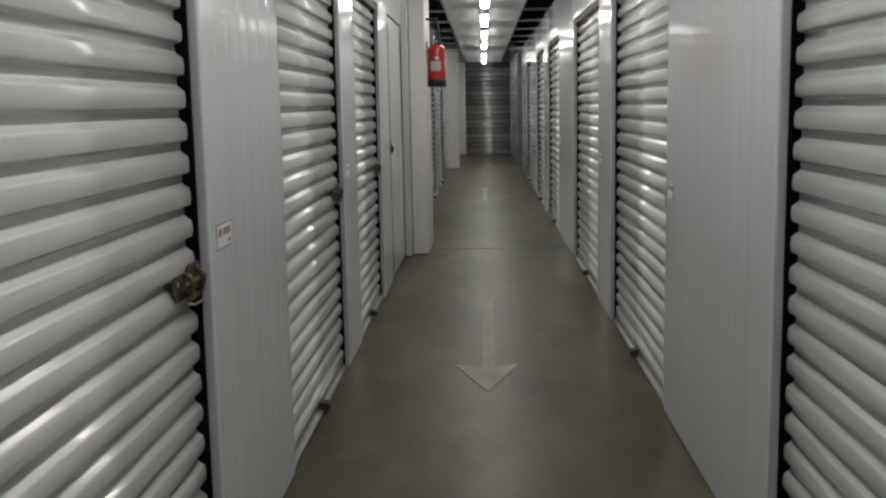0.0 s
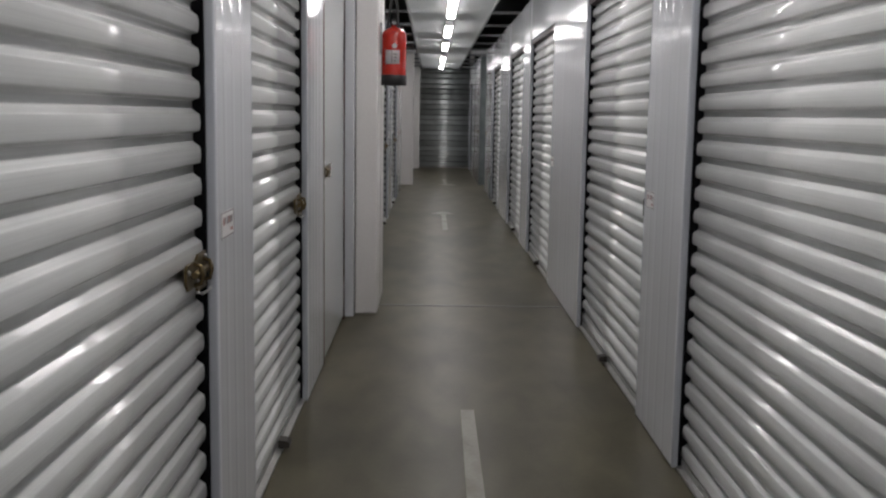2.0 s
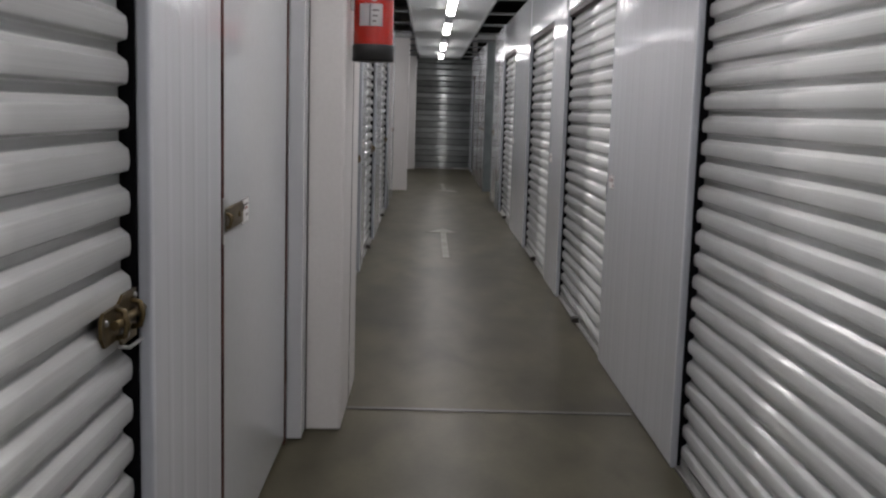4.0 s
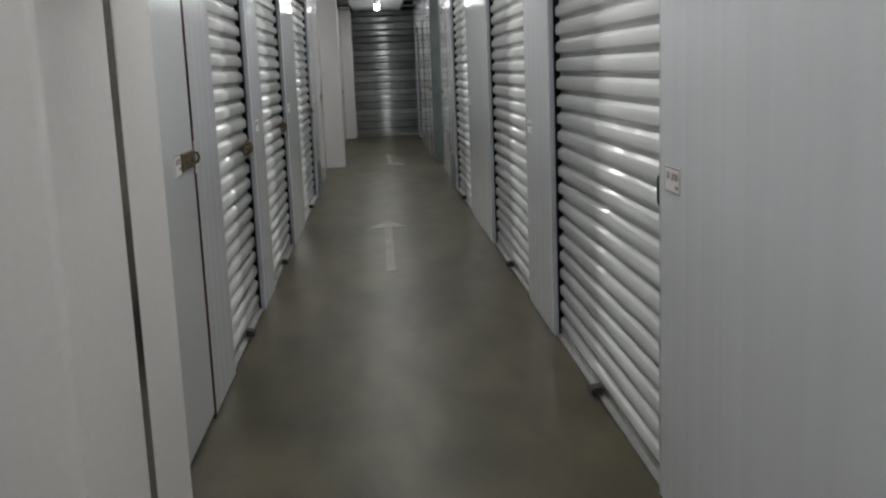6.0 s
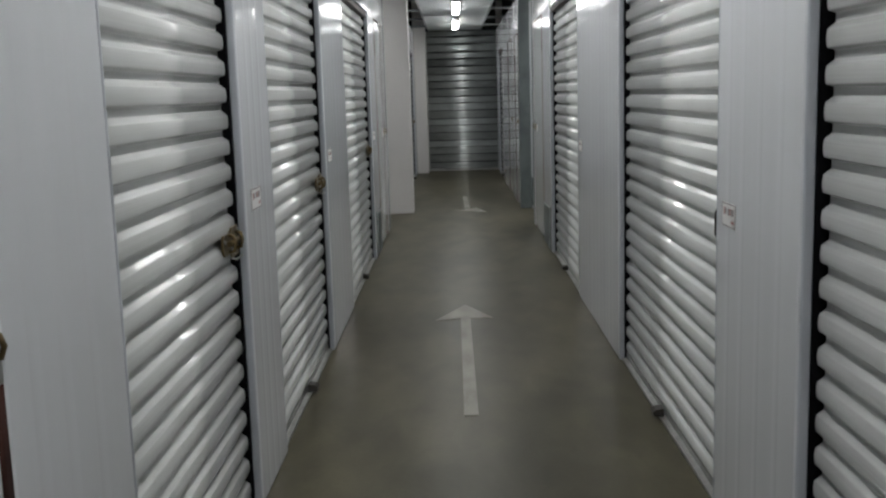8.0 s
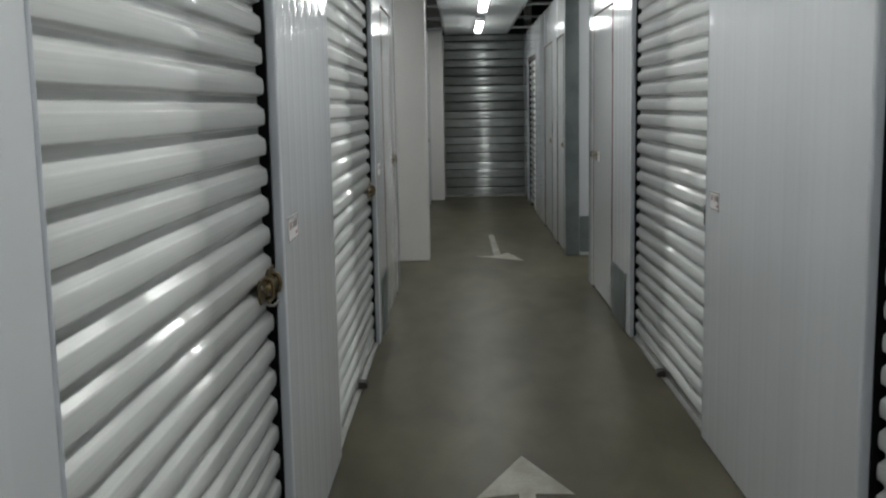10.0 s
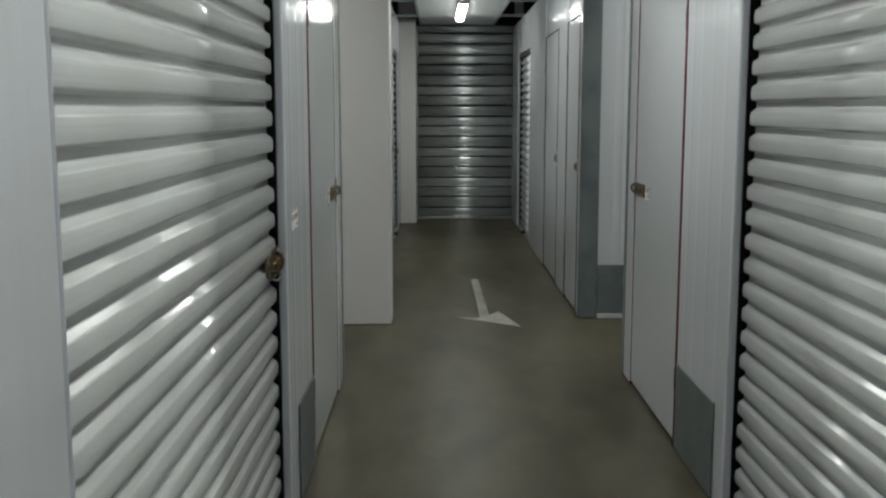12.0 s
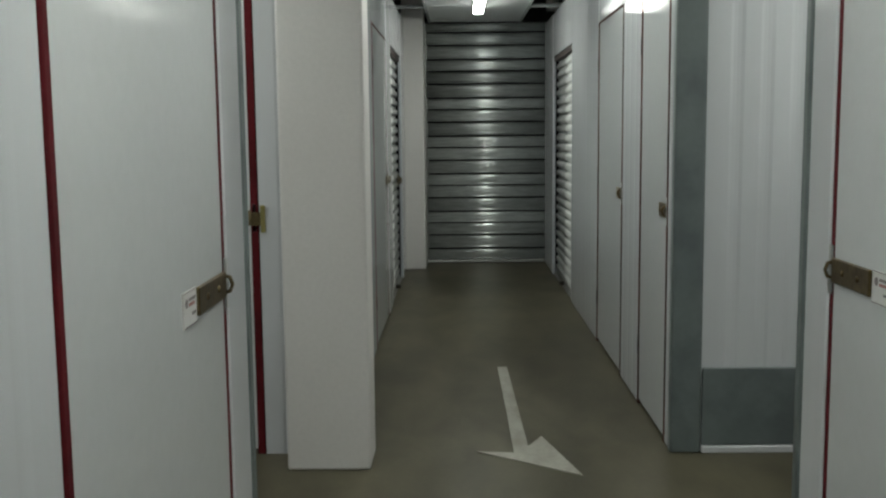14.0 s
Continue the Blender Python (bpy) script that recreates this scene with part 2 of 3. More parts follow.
# ---- partition walls ----
def ribbed_panel(y0, y1, z0, z1, face, side, parent, name="panel", mat=None, thick=THICK, rib=0.14):
    """A sheet-metal wall panel with shallow vertical grooves; side is +1 where the room lies towards +x."""
    r = 0.010
    pts = [(-thick, y0), (-r, y0), (-r * 0.3, y0 + r * 0.3), (0, y0 + r)]
    n = max(1, round((y1 - y0) / rib))
    g = 0.0004 if y1 - y0 > 1.0 and z0 < 1 else 0.0008
    step = (y1 - y0) / n
    for i in range(1, n):
        c = y0 + i * step + 0.035 * math.sin(7 * i + 3 * y0)
        pts += [(0, c - 0.024), (-g * 0.7, c - 0.012), (-g, c), (-g * 0.7, c + 0.012), (0, c + 0.024)]
    pts += [(0, y1 - r), (-r * 0.3, y1 - r * 0.3), (-r, y1), (-thick, y1)]
    return part(name, prism([(face + side * px, py) for px, py in pts], "z", z0, z1), mat or PANEL, parent)


def run_wall(name, face, side, y0, y1, gaps, parent=None):
    w = parent or thing(name, "white ribbed sheet-metal partition wall with storage doors", "wall", kind="structure")
    y = y0
    for a, b in sorted(gaps):
        if a - y > 0.02:
            ribbed_panel(y, a, 0.010, TOP, face, side, w)
            # dark strip painted in as the shadow gap under the raised panel
            part("base_seal", box(min(face - side * 0.003, face - side * THICK), max(face - side * 0.003, face - side * THICK), y, a, 0, 0.010), LINTEL, w)
        ribbed_panel(a + 0.002, b - 0.002, HEAD, TOP - 0.002, face - side * 0.003, side, w, "header", rib=0.12)
        y = b
    if y1 - y > 0.02:
        ribbed_panel(y, y1, 0.010, TOP, face, side, w)
        # same dark shadow-gap strip under the last panel
        part("base_seal", box(min(face - side * 0.003, face - side * THICK), max(face - side * 0.003, face - side * THICK), y, y1, 0, 0.010), LINTEL, w)
    return w


wall_left = run_wall("wall_left", LX, 1, Y0, CROSS0L, [g[:2] for g in LEFT_ROLL + LEFT_SWING])
wall_right = run_wall("wall_right", RX, -1, Y0, CROSS0, [g[:2] for g in RIGHT_ROLL + RIGHT_SWING])
wall_back = part("wall_back", box(LX - THICK, RX + THICK, Y0 - 0.15, Y0, 0, 3.3), PANEL)
tagged(wall_back, "plain white wall closing the corridor", "wall", kind="structure")

# past the cross passage
F_LEFT = [(25.70, 27.15)]
E_LEFT = [(24.00, 25.25, "far")]
R13 = [(25.75, 27.35)]
R_SW2 = [(22.06, 22.74, "near"), (23.27, 24.25, "near")]
wall_left_far = run_wall("wall_left_far", LX2, 1, CROSS1 + 0.06, YE - 0.02, [g[:2] for g in F_LEFT + E_LEFT])
wall_right_far = run_wall("wall_right_far", RX2, -1, CROSS1 + 0.02, YE - 0.02, [g[:2] for g in R13 + R_SW2])


def cross_wall(name, x0, x1, y, side, z0=0.0):
    """A ribbed wall of the cross passage, facing along y."""
    pts = []
    n = max(1, round((x1 - x0) / 0.125))
    step = (x1 - x0) / n
    pts.append((x0, y - side * 0.10))
    pts.append((x0, y))
    for i in range(1, n):
        c = x0 + i * step
        pts += [(c - 0.030, y), (c - 0.016, y - side * 0.0045), (c, y - side * 0.006), (c + 0.016, y - side * 0.0045), (c + 0.030, y)]
    pts += [(x1, y), (x1, y - side * 0.10)]
    w = part(name, prism(pts, "z", z0, TOP), PANEL)
    return tagged(w, "white ribbed sheet-metal wall of the cross passage", "wall", kind="structure")


cross_wall("wall_cross_1", RX2 + 0.13, 3.9, CROSS1 + 0.02, -1)
cross_wall("wall_cross_2", -3.9, -2.06, CROSS1 + 0.02, -1)
cross_wall("wall_cross_5", -0.985, LX2 - 0.10, CROSS1 + 0.02, -1)
cross_wall("wall_cross_6", -2.058, -0.987, CROSS1 + 0.023, -1, HEAD)
cross_wall("wall_cross_3", RX + THICK, 3.9, CROSS0 - 0.01, 1)
cross_wall("wall_cross_4", -3.9, LX - THICK, CROSS0L - 0.01, 1)

# grey corner posts and kick plates at the cross passage
for nm, b in (("corner_post", (RX2 - 0.004, RX2 + 0.128, CROSS1 - 0.002, CROSS1 + 0.06)), ("corner_post", (RX - 0.004, RX + THICK + 0.004, CROSS0 + 0.001, CROSS0 + 0.05)),
              ("corner_post", (LX - THICK - 0.004, LX + 0.004, CROSS0L + 0.001, CROSS0L + 0.05))):
    tagged(part(nm, box(*b, 0, TOP, 0.012, 3), GREY), "scuffed blue-grey steel corner post at the passage", "corner post", kind="structure")
kick = part("kick_plate", box(RX2 + 0.132, 3.9, CROSS1 + 0.002, CROSS1 + 0.019, 0.035, 0.375, 0.003, 1), GREY)
tagged(kick, "dark grey kick plate along the foot of the wall", "kick plate", kind="structure")
base = part("baseboard", box(RX2 + 0.132, 3.9, CROSS1 - 0.006, CROSS1 + 0.018, 0.0, 0.032, 0.004, 1), PANEL)
tagged(base, "white floor strip under the grey kick plate", "baseboard", kind="structure")
for x0, x1, y0, y1 in ((RX - 0.007, RX - 0.001, 18.68, 19.25), (LX + 0.001, LX + 0.007, 18.66, 19.08)):
    k = part("kick_plate", box(x0, x1, y0, y1, 0.01, 0.375, 0.002, 1), GREY)
    tagged(k, "grey steel kick plate screwed to the white panel", "kick plate", kind="structure")


# ---- pillars ----
def pillar(name, x0, x1, y0, y1, label):
    return tagged(part(name, box(x0, x1, y0, y1, 0, 3.0, 0.012, 3), PLASTER), label, "pillar", kind="structure")


pillar("pillar_1", LX - 0.02, -0.495, 9.20, 9.605, "white painted concrete pillar standing proud of the partition")
pillar("pillar_2", LX - 0.02, -0.495, 9.655, 9.99, "white painted boxed column beside the concrete pillar")
gap = part("trim_1", box(LX - 0.02, -0.4965, 9.606, 9.654, 0, TOP), material("gap_filler", (0.13, 0.118, 0.10), 0.8, spec=0.1, grain=0.2, stains=1.0, stain_scale=4, stain_color=(0.025, 0.020, 0.017), bump=0.4))
tagged(gap, "dirty brown filler in the slot between pillar and column", "trim", kind="structure")
# thin dark line where pillar and cover panel meet
tagged(part("trim_2", box(-0.642, -0.638, 9.192, 9.199, 0, TOP, 0.002, 1), LINTEL), "thin dark strip in the corner between pillar and panel", "trim", kind="structure")
tagged(part("trim_3", box(LX + 0.001, -0.6425, 9.060, 9.199, 0.008, TOP - 0.003, 0.002, 1), PANEL), "white steel cover panel beside the pillar", "trim", kind="structure")
pillar("pillar_3", -0.855, -0.508, 21.72, 21.97, "white painted square pillar scuffed near the floor")
pillar("pillar_4", LX2 - 0.02, -0.468, 27.72, YE + 0.05, "white painted column beside the end shutter")
# dark band over the shutter: a box in the near-black void colour
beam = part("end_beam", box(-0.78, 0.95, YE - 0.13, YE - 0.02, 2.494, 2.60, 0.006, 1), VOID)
tagged(beam, "dark band above the end shutter", "beam", kind="structure")
pillar("pillar_5", 0.795, 0.90, YE - 0.10, YE + 0.05, "white jamb post beside the end shutter")


# ---- roller doors ----
PITCH = 0.083


def ramp(k, e=0.15):
    """From 0 to 1 along a straight flank with rounded ends."""
    m = 1 / (1 - e)
    if k < e:
        return m * k * k / (2 * e)
    if k > 1 - e:
        return 1 - m * (1 - k) ** 2 / (2 * e)
    return m * (k - e / 2)


def rib(u):
    """Rolled corrugation: a rounded crest, a flat slope above it, a narrow trough and a steep underside."""
    if u < 0.13:
        return 0.88 * ramp(max(0.0, (u - 0.02) / 0.11), 0.4)
    if u < 0.61:
        return 1.0 - 0.12 * ((u - 0.37) / 0.24) ** 2
    return 0.88 * (1 - ramp(min(1.0, (u - 0.61) / 0.20)))


RIB = [(k / 40, rib(k / 40)) for k in range(41)]
FLAT_RIB = [(0.07, 0.30), (0.075, 0.75), (0.085, 0.95), (0.105, 1.05), (0.14, 1.08), (0.175, 1.0), (0.20, 0.88), (0.23, 0.86), (0.40, 0.94), (0.60, 0.97), (0.80, 0.92), (0.90, 0.84), (0.955, 0.66), (0.985, 0.35)]


def slat_mesh(width, pitch=PITCH, depth=0.021, mat=None, shape=None):
    """One curtain slat: a broad rounded ridge and a narrow groove, drawn along y, room side towards +x."""
    prof = [(depth * h, u * pitch) for u, h in (shape or RIB)]
    back = [(p[0] - 0.0012, p[1]) for p in reversed(prof)]
    verts, faces = [], []
    n = len(prof)
    for yy in (0.0, width):
        verts += [(px, yy, pz) for px, pz in prof]
    for i in range(n - 1):
        faces.append((i, i + n, i + n + 1, i + 1))
    m = len(verts)
    for yy in (0.0, width):
        verts += [(px, yy, pz) for px, pz in back]
    for i in range(n - 1):
        faces.append((m + i, m + i + n, m + i + n + 1, m + i + 1))
    for o in (0, n):
        for i in range(n - 1):
            a, b = o + i, o + i + 1
            faces.append((a, b, m + o + n - 2 - i, m + o + n - 1 - i))
    me = bpy.data.meshes.new("slat")
    me.from_pydata(verts, [], faces)
    bmm = bmesh.new()
    bmm.from_mesh(me)
    bmesh.ops.recalc_face_normals(bmm, faces=bmm.faces)
    bmm.to_mesh(me)
    bmm.free()
    for i, p in enumerate(me.polygons):
        p.use_smooth = i < 2 * (n - 1)
    me.materials.append(mat or SLAT)
    return me


def roller_door(y0, y1, face, side, lock_end, label, group="roller doors along the corridor"):
    """Built in its own axes (room towards +x), then turned onto its wall."""
    w = y1 - y0
    d = thing("roller_door", label, "roller door", group)
    sm = slat_mesh(w - 0.090)
    count = int((HEAD - 0.05) / PITCH)
    for i in range(count + 1):
        s = part("slat", sm, SLAT, d)
        s.location = (-0.052, 0.045, 0.045 + i * PITCH)
    part("bottom_bar", prism([(-0.060, 0.004), (-0.014, 0.004), (-0.014, 0.014), (-0.036, 0.018), (-0.036, 0.046), (-0.060, 0.046)], "y", 0.030, w - 0.030), STEEL, d, "grey steel angle along the foot of the curtain")
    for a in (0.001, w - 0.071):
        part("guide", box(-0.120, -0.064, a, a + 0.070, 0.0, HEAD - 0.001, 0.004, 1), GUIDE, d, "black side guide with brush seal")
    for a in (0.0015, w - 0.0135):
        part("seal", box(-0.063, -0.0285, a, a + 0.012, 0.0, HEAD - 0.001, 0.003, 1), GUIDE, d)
        part("jamb", box(-0.028, -0.001, a, a + 0.0125, 0.0, HEAD - 0.001, 0.006, 3), TRIM, d, "blue-grey steel jamb edge")
    part("head_seal", box(-0.112, -0.012, 0.014, w - 0.014, HEAD - 0.045, HEAD - 0.003, 0.006, 2), LINTEL, d, "dark brown rubber seal under the head")
    part("foot_pull", prism([(-0.030, 0.015), (0.012, 0.018), (0.016, 0.034), (0.004, 0.046), (-0.030, 0.050)], "y", w * 0.5 - 0.030, w * 0.5 + 0.030), DARKIRON, d, "dark iron foot pull")
    if lock_end == "latch":  # slide bolt and hasp
        c = w - 0.075
        lat = part("latch", prism([(c - 0.165, 0.928), (c - 0.150, 0.908), (c - 0.065, 0.908), (c - 0.045, 0.890), (c + 0.045, 0.890), (c + 0.045, 0.986), (c - 0.040, 0.986), (c - 0.060, 0.972), (c - 0.150, 0.972), (c - 0.165, 0.960)], "x", -0.0325, -0.026), BRASS, d, "worn brass slide latch")
        part("bolt", pipe([(-0.018, c - 0.120, 0.943), (-0.018, c - 0.020, 0.943), (-0.018, c + 0.060, 0.943)], 0.009, 8), BRASS, lat)
        for yy in (c - 0.085, c + 0.012):
            part("staple", pipe([(-0.028, yy, 0.913), (-0.010, yy, 0.917), (-0.004, yy, 0.940), (-0.010, yy, 0.963), (-0.028, yy, 0.967)], 0.006, 8), BRASS, lat)
        part("catch_rod", pipe([(-0.024, c - 0.070, 0.892), (-0.018, c - 0.030, 0.882), (-0.016, c + 0.045, 0.882)], 0.004, 6), STEEL, lat, "thin bright steel rod")
        for yy, zz in ((c - 0.145, 0.953), (c - 0.055, 0.918), (c - 0.020, 0.906), (c + 0.032, 0.973)):
            part("rivet", lathe([(0.007, 0), (0.007, 0.002), (0.004, 0.005)], 8), STEEL, lat).matrix_local = pose(-0.026, yy, zz, 0, 90, 0)
    else:  # small pull by the edge
        c = w - 0.050
        lat = part("pull", pipe([(-0.034, c, 0.900), (-0.016, c, 0.902), (-0.010, c, 0.915), (-0.010, c, 0.985), (-0.016, c, 0.998), (-0.034, c, 1.000)], 0.0045, 8), DARKIRON, d, "dark iron pull handle")
        for zz in (0.900, 1.000):
            part("rose", box(-0.034, -0.026, c - 0.011, c + 0.011, zz - 0.011, zz + 0.011, 0.003, 1), DARKIRON, lat)
    if side > 0:
        d.matrix_world = pose(face, y0, 0)
    else:
        d.matrix_world = pose(face, y1, 0, 0, 0, 180)
    return d


for a, b in LEFT_ROLL:
    roller_door(a, b, LX, 1, "latch", "closed white corrugated roller door with a worn brass latch")
for a, b in RIGHT_ROLL:
    roller_door(a, b, RX, -1, "pull", "closed white corrugated roller door with a dark pull handle")
for a, b in F_LEFT:
    roller_door(a, b, LX2, 1, "latch", "closed white corrugated roller door near the end shutter")
for a, b in R13:
    roller_door(a, b, RX2, -1, "pull", "closed white corrugated roller door near the end shutter")


# ---- end shutter ----
def end_shutter():
    d = thing("end_shutter", "closed galvanised steel roller shutter at the corridor end", "roller shutter")
    w = 1.262
    pitches = (0.118, 0.145, 0.1315)
    kinds = [slat_mesh(w, p, 0.032, GALV, FLAT_RIB) for p in pitches]
    rng = random.Random(7)
    z = 0.034
    for i in range(19):
        s = part("slat", kinds[i % 3], GALV, d)
        s.matrix_local = pose(0, 0, z, rng.uniform(-0.12, 0.12), rng.uniform(-3.2, 3.2), 0)
        z += pitches[i % 3]
    # near-black sheet that paints the shade in the gaps between slats
    part("backing", box(-0.020, -0.012, 0.002, w - 0.002, 0.036, 2.52), VOID, d)
    part("bottom_bar", box(-0.01, 0.03, 0, w, 0.004, 0.034, 0.006, 2), STEEL, d)
    for a in (-0.006, w - 0.014):
        part("guide", box(-0.03, 0.028, a, a + 0.02, 0, 2.53, 0.004, 1), STEEL, d)
    d.matrix_world = pose(-0.462, YE - 0.03, 0, 0, 0, -90)
    return d


end_shutter()


# ---- swing doors ----
def swing_door(y0, y1, face, side, lock, label, red=True, hasp=0.25, tag=True):
    """Flush leaf in the partition; lock is 'high' or 'low' along the leaf's own y."""
    w = y1 - y0
    d = thing("swing_door", label, "door", "flush swing doors of the storage units")
    part("leaf", box(-0.050, -0.003, 0.030, w - 0.030, 0.022, HEAD - 0.014, 0.003, 2), LEAF, d)
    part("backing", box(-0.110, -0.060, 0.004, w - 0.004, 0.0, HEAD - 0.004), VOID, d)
    for a, out in ((0.001, -0.003 if red and lock == "low" else 0.0015), (w - 0.0285, -0.003 if red and lock == "high" else 0.0015)):
        part("gasket", box(-0.055, out, a, a + 0.0275, 0.0, HEAD - 0.003, 0.005, 2), GASKET if red else OLDGASKET, d, "dark red rubber gasket" if red else "dark brown rubber gasket")
    part("head_gasket", box(-0.055, 0.0012, 0.029, w - 0.029, HEAD - 0.0135, HEAD - 0.003, 0.003, 1), OLDGASKET, d, "dark brown rubber gasket")
    c = w - 0.03 if lock == "high" else 0.03
    q = -1 if lock == "high" else 1
    h = part("hasp", box(-0.003, 0.006, min(c, c + q * hasp), max(c, c + q * hasp), 1.006, 1.070, 0.004, 2), BRASS, d, "worn brass hasp plate")
    for k in (hasp * 0.32, hasp * 0.72):
        part("screw", lathe([(0.009, 0), (0.009, 0.003), (0.005, 0.006)], 10), BRASS, h).matrix_local = pose(0.005, c + q * k, 1.038, 0, 90, 0)
    part("staple_plate", box(-0.002, 0.004, min(c - q * 0.002, c - q * 0.024), max(c - q * 0.002, c - q * 0.024), 0.975, 1.100, 0.003, 2), STEEL, d, "grey steel staple plate")
    part("staple", pipe([(0.0, c, 1.018), (0.014, c, 1.021), (0.020, c, 1.038), (0.014, c, 1.055), (0.0, c, 1.058)], 0.005, 8), BRASS, d)
    if tag:
        ya, yb = sorted((c + q * (hasp + 0.008), c + q * (hasp + 0.108)))
        t = part("number_tag", box(-0.003, 0.001, ya, yb, 0.996, 1.072), PAPER, d, "small printed number tag")
        for zz in (0.997, 1.0695):
            part("border", box(0.001, 0.0016, ya, yb, zz, zz + 0.0025), INK, t)
        part("mark", lathe([(0.010, 0), (0.010, 0.0006), (0.009, 0.0008)], 14), INK, t).matrix_local = pose(0.001, ya + 0.022, 1.048, 0, 90, 0)
        for y0_, y1_, zz, m in ((0.038, 0.090, 1.050, INK), (0.038, 0.082, 1.039, REDINK), (0.062, 0.092, 1.018, INK)):
            part("print_line", box(0.001, 0.0016, ya + y0_, ya + y1_, zz, zz + 0.007), m, t)
    for z in (0.30, 1.80):
        hy = 0.016 if lock == "high" else w - 0.016
        part("hinge", lathe([(0.006, -0.045), (0.007, -0.044), (0.007, 0.044), (0.006, 0.045)], 10, origin=(-0.002, hy, z)), DARKIRON, d)
    d.matrix_world = pose(face, y0, 0) if side > 0 else pose(face, y1, 0, 0, 0, 180)
    return d


WHITE_DOOR = "closed flush white steel door with a brass hasp"
for a, b, k in LEFT_SWING:
    swing_door(a, b, LX, 1, "high" if k == "far" else "low", WHITE_DOOR, red=a > 15)
for a, b, k in RIGHT_SWING:
    swing_door(a, b, RX, -1, "low" if k == "far" else "high", WHITE_DOOR, hasp=0.235)
for a, b, k in E_LEFT:
    swing_door(a, b, LX2, 1, "high" if k == "far" else "low", WHITE_DOOR, hasp=0.16, tag=False)
o = swing_door(0.0, 1.07, 0.0, 1, "high", "closed flush white door with red gasket in the cross passage", red=False, hasp=0.16, tag=False)
o.matrix_world = pose(-2.057, CROSS1 + 0.02, 0, 0, 0, -90)
part("lock_plate", box(0.000, 0.010, 0.985, 1.077, 1.005, 1.062, 0.003, 2), BRASS, o, "brass lock plate across the gasket")
part("keeper", box(0.0005, 0.012, 1.078, 1.100, 0.975, 1.092, 0.004, 2), material("bright_brass", (0.34, 0.30, 0.12), 0.4, metal=0.8, grain=0.2, grain_scale=70, stains=0.5, stain_scale=18), o, "brighter brass keeper plate")
g = part("lock_gasket", box(-0.055, 0.004, 1.036, 1.069, 0.0, HEAD - 0.003, 0.003, 1), GASKET, o, "dark red rubber gasket")
for a, b, k in R_SW2:
    swing_door(a, b, RX2, -1, "low" if k == "far" else "high", WHITE_DOOR, red=False, hasp=0.14, tag=False)


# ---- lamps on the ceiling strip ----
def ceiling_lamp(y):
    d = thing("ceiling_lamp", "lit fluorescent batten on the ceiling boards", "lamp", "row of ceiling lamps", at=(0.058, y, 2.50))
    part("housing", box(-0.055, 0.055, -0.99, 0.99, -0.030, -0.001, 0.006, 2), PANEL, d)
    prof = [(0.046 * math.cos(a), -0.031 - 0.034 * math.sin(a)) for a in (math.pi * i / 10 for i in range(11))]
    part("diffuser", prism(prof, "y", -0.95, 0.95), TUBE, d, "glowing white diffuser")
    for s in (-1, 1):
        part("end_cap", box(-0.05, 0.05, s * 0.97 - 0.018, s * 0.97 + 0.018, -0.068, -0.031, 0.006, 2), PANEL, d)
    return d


for y in LAMPS:
    ceiling_lamp(y)
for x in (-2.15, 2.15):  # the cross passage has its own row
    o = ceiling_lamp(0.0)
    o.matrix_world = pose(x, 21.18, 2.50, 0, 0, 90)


# ---- round light fitting over the crossing, modelled as an unlit dome ----
d = thing("ceiling_spot", "small round white light fitting on the ceiling boards, modelled unlit", "smoke detector", at=(0.055, 21.15, 2.50))
part("base", lathe([(0.055, -0.012), (0.057, -0.010), (0.057, -0.001), (0.055, 0.0)], 24), PLASTER, d)
part("dome", lathe([(0.016, -0.046), (0.036, -0.042), (0.046, -0.030), (0.048, -0.012)], 24), PANEL, d)


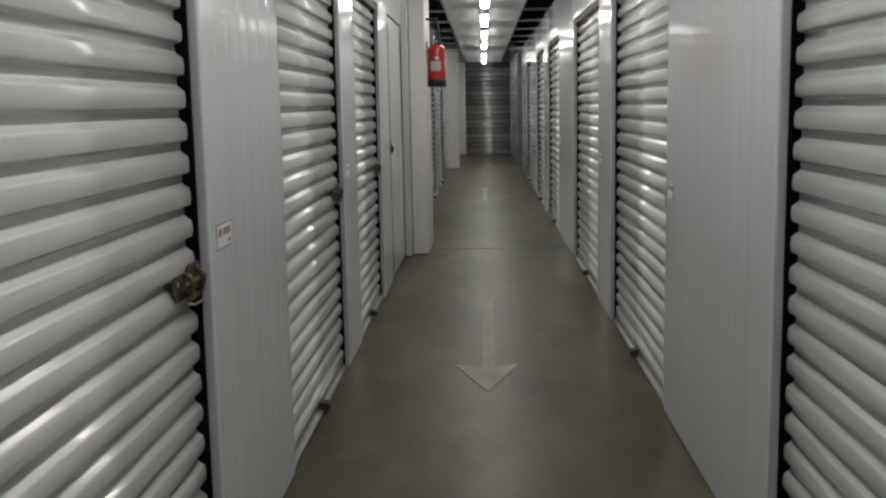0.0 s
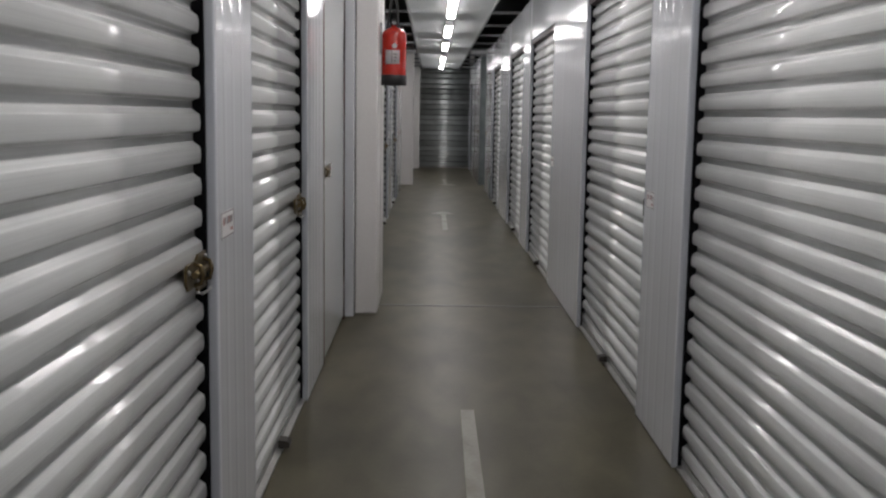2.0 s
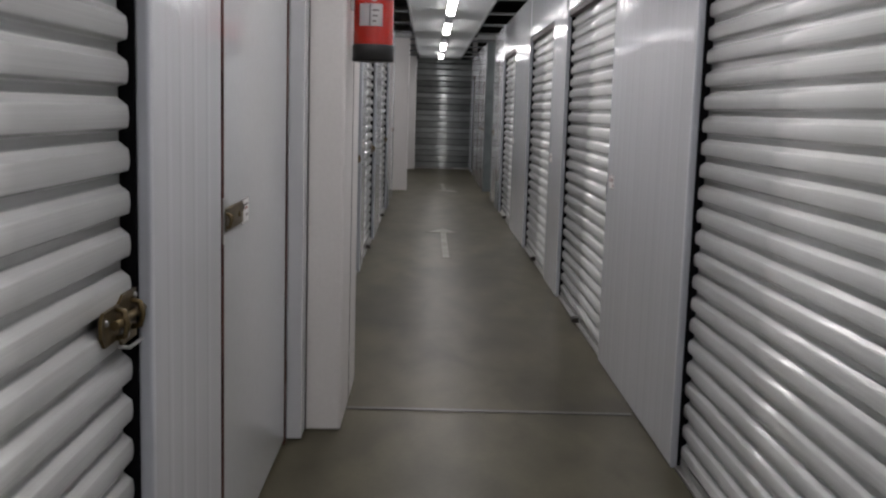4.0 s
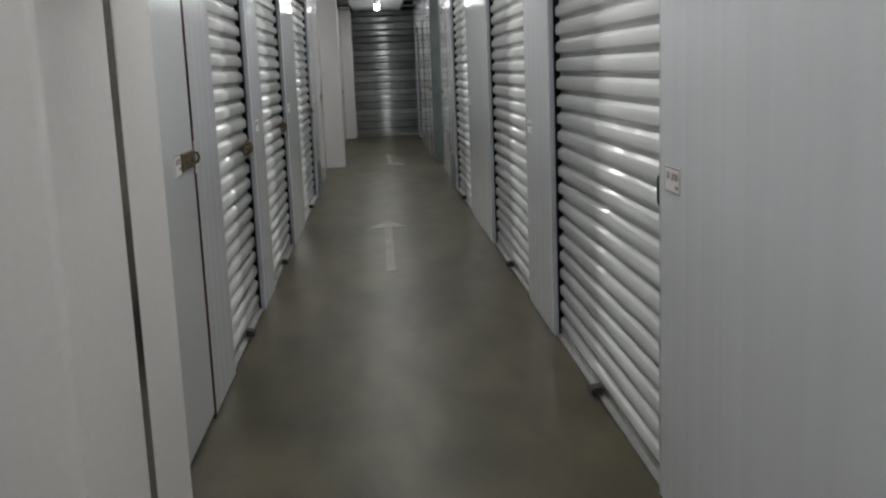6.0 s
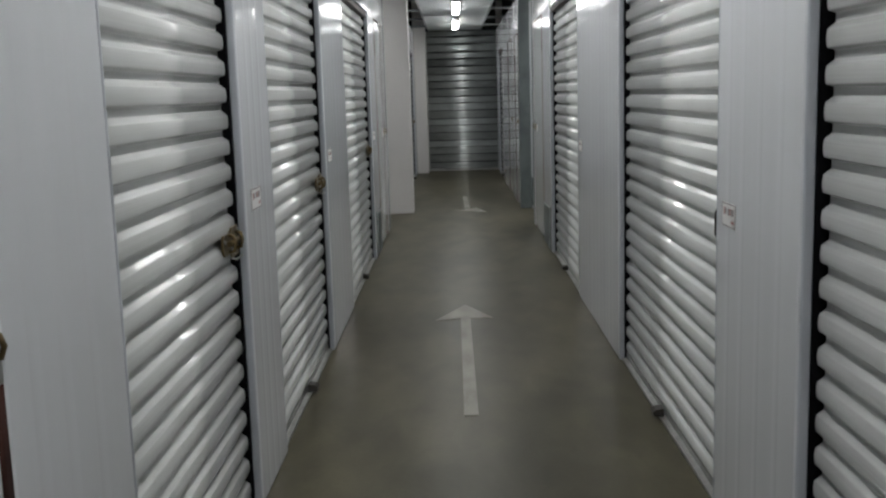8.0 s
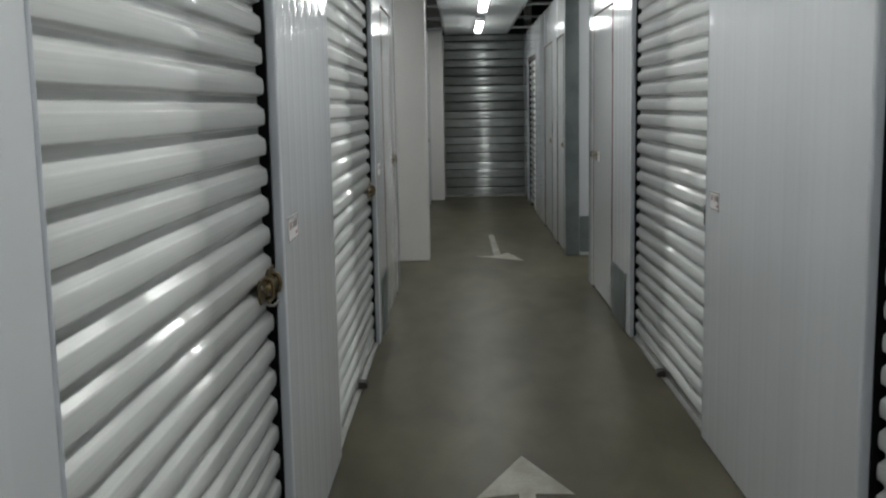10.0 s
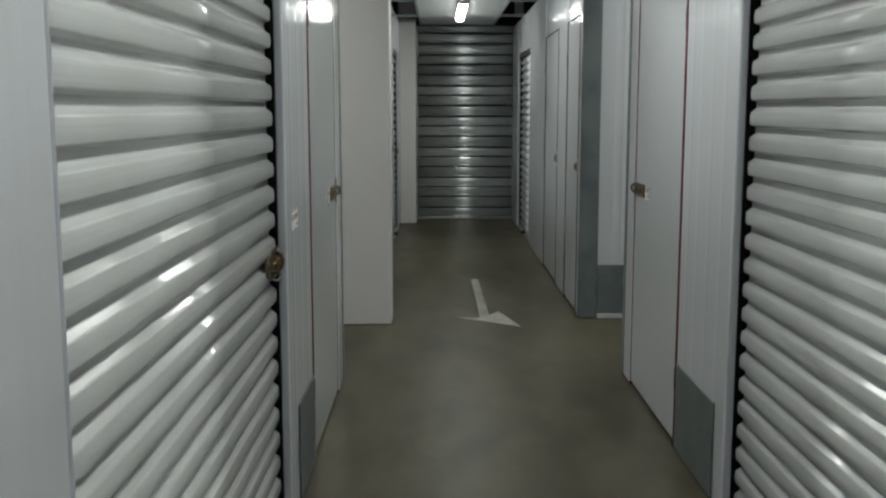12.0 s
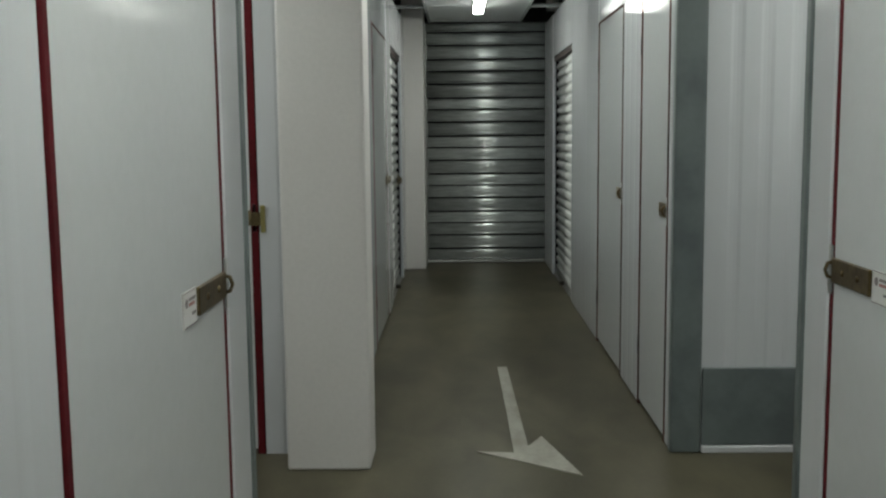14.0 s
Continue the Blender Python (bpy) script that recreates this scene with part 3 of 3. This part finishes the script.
# ---- fire extinguisher on the first pillar ----
def extinguisher():
    d = thing("fire_extinguisher", "red fire extinguisher with black base hung on the pillar", "fire extinguisher", at=(-0.400, 9.42, 1.55))
    part("cylinder", lathe([(0.070, 0.0), (0.083, 0.010), (0.084, 0.03), (0.084, 0.318), (0.081, 0.338), (0.072, 0.356), (0.056, 0.370), (0.034, 0.379), (0.024, 0.383), (0.024, 0.394)], 28), RED, d)
    part("base_ring", lathe([(0.080, -0.008), (0.0875, -0.006), (0.0875, 0.058), (0.0850, 0.062)], 28), BLACK, d, "black plastic base ring")
    v = part("valve", box(-0.022, 0.022, -0.022, 0.022, 0.392, 0.430, 0.006, 2), BLACK, d, "black valve head")
    part("lever", prism([(-0.085, 0.470), (0.02, 0.440), (0.02, 0.452), (-0.085, 0.484)], "x", -0.011, 0.011), BLACK, v)
    part("grip", prism([(-0.080, 0.415), (0.02, 0.418), (0.02, 0.430), (-0.080, 0.430)], "x", -0.011, 0.011), BLACK, v)
    part("hose", pipe([(-0.045, -0.03, 0.335), (-0.040, -0.03, 0.40), (-0.026, -0.03, 0.50), (-0.012, -0.03, 0.585), (0.0, -0.03, 0.600), (0.010, -0.03, 0.585), (0.022, -0.03, 0.50), (0.026, -0.035, 0.40), (0.030, -0.04, 0.345)], 0.009, 8), BLACK, d, "black rubber hose looped over a hook")
    part("hook", box(-0.0945, 0.014, -0.012, 0.012, 0.600, 0.622, 0.004, 1), BLACK, d)
    part("gauge", lathe([(0.016, 0), (0.016, 0.010), (0.012, 0.012)], 12), STEEL, v).matrix_local = pose(0.0, -0.022, 0.412, 90, 0, 0)

    def wrap(a0, a1, z0, z1, r):
        """A thin sheet bent round the cylinder between two angles."""
        bm, n = bmesh.new(), 8
        ring = [(r * math.sin(a), -r * math.cos(a)) for a in (math.radians(a0 + (a1 - a0) * i / n) for i in range(n + 1))]
        lo = [bm.verts.new((x, y, z0)) for x, y in ring]
        hi = [bm.verts.new((x, y, z1)) for x, y in ring]
        for i in range(n):
            bm.faces.new((lo[i], lo[i + 1], hi[i + 1], hi[i]))
        bmesh.ops.solidify(bm, geom=bm.faces[:], thickness=0.001)
        return bm

    lab = part("label", wrap(-40, 28, 0.135, 0.225, 0.0855), STICKER, d, "white two-part instruction label")
    part("fold", wrap(-9, -6, 0.136, 0.224, 0.0862), INK, lab)
    for k in range(3):
        part("print_line", wrap(0, 18 - 4 * k, 0.195 - 0.022 * k, 0.201 - 0.022 * k, 0.0862), INK, lab)
    part("seal_sticker", lathe([(0.017, 0.0), (0.017, 0.001), (0.016, 0.0014)], 16), PAPER, d, "round pale sticker").matrix_local = pose(0.006, -0.0842, 0.252, 90, 0, 0)
    part("bracket", box(-0.0945, -0.080, -0.03, 0.03, 0.20, 0.41, 0.003, 1), STEEL, d)
    return d


extinguisher()


# ---- arrows painted on the floor ----
def floor_arrow(outline, label):
    o = part("floor_arrow", prism(outline, "z", 0.0, 0.003), ARROW)
    return tagged(o, label, "floor marking")


floor_arrow([(0.033, 4.70), (0.203, 5.22), (0.073, 5.16), (0.078, 7.00), (0.017, 7.00), (0.004, 5.16), (-0.148, 5.21)], "worn white arrow painted on the concrete, pointing back")
floor_arrow([(0.036, 16.50), (-0.155, 16.06), (0.003, 16.10), (0.003, 14.21), (0.066, 14.21), (0.063, 16.10), (0.208, 16.09)], "worn white arrow painted on the concrete, pointing ahead")
floor_arrow([(0.362, 21.64), (0.236, 22.165), (0.165, 22.02), (0.144, 23.51), (0.087, 23.51), (0.098, 21.93), (-0.066, 21.95)], "worn white arrow on the concrete, turned towards the passage")


# ---- number tags on the panels ----
def number_tag(y, z, face, side, width):
    d = thing("number_tag", "small white printed number tag stuck on the panel", "tag", "number tags beside the doors")
    h = width / 2
    part("card", box(0.0003, 0.0020, -h, h, -0.037, 0.037), PAPER, d)
    for zz in (0.034, -0.034):
        part("border", box(0.0020, 0.0024, -h, h, zz - 0.002, zz + 0.002), INK, d)
    for yy in (-h + 0.002, h - 0.002):
        part("border", box(0.0020, 0.0024, yy - 0.0012, yy + 0.0012, -0.032, 0.032), INK, d)
    for k in range(6):  # digits that cannot be made out
        a = -h * 0.74 + k * width * 0.115 + (0.014 if k > 1 else 0)
        part("print_bar", box(0.0020, 0.0024, a, a + width * 0.085, -0.001 + 0.003 * (k % 2), 0.021), INK if k % 3 else REDINK, d)
    part("print_line", box(0.0020, 0.0024, h * 0.42, h * 0.82, -0.023, -0.014), REDINK, d)
    d.matrix_world = pose(face, y, z, 0, 0, 0 if side > 0 else 180)
    return d


for y, z in TAGS_LEFT:
    number_tag(y, z, LX, 1, 0.165)
for y, z in TAGS_RIGHT:
    number_tag(y, z, RX, -1, 0.14)
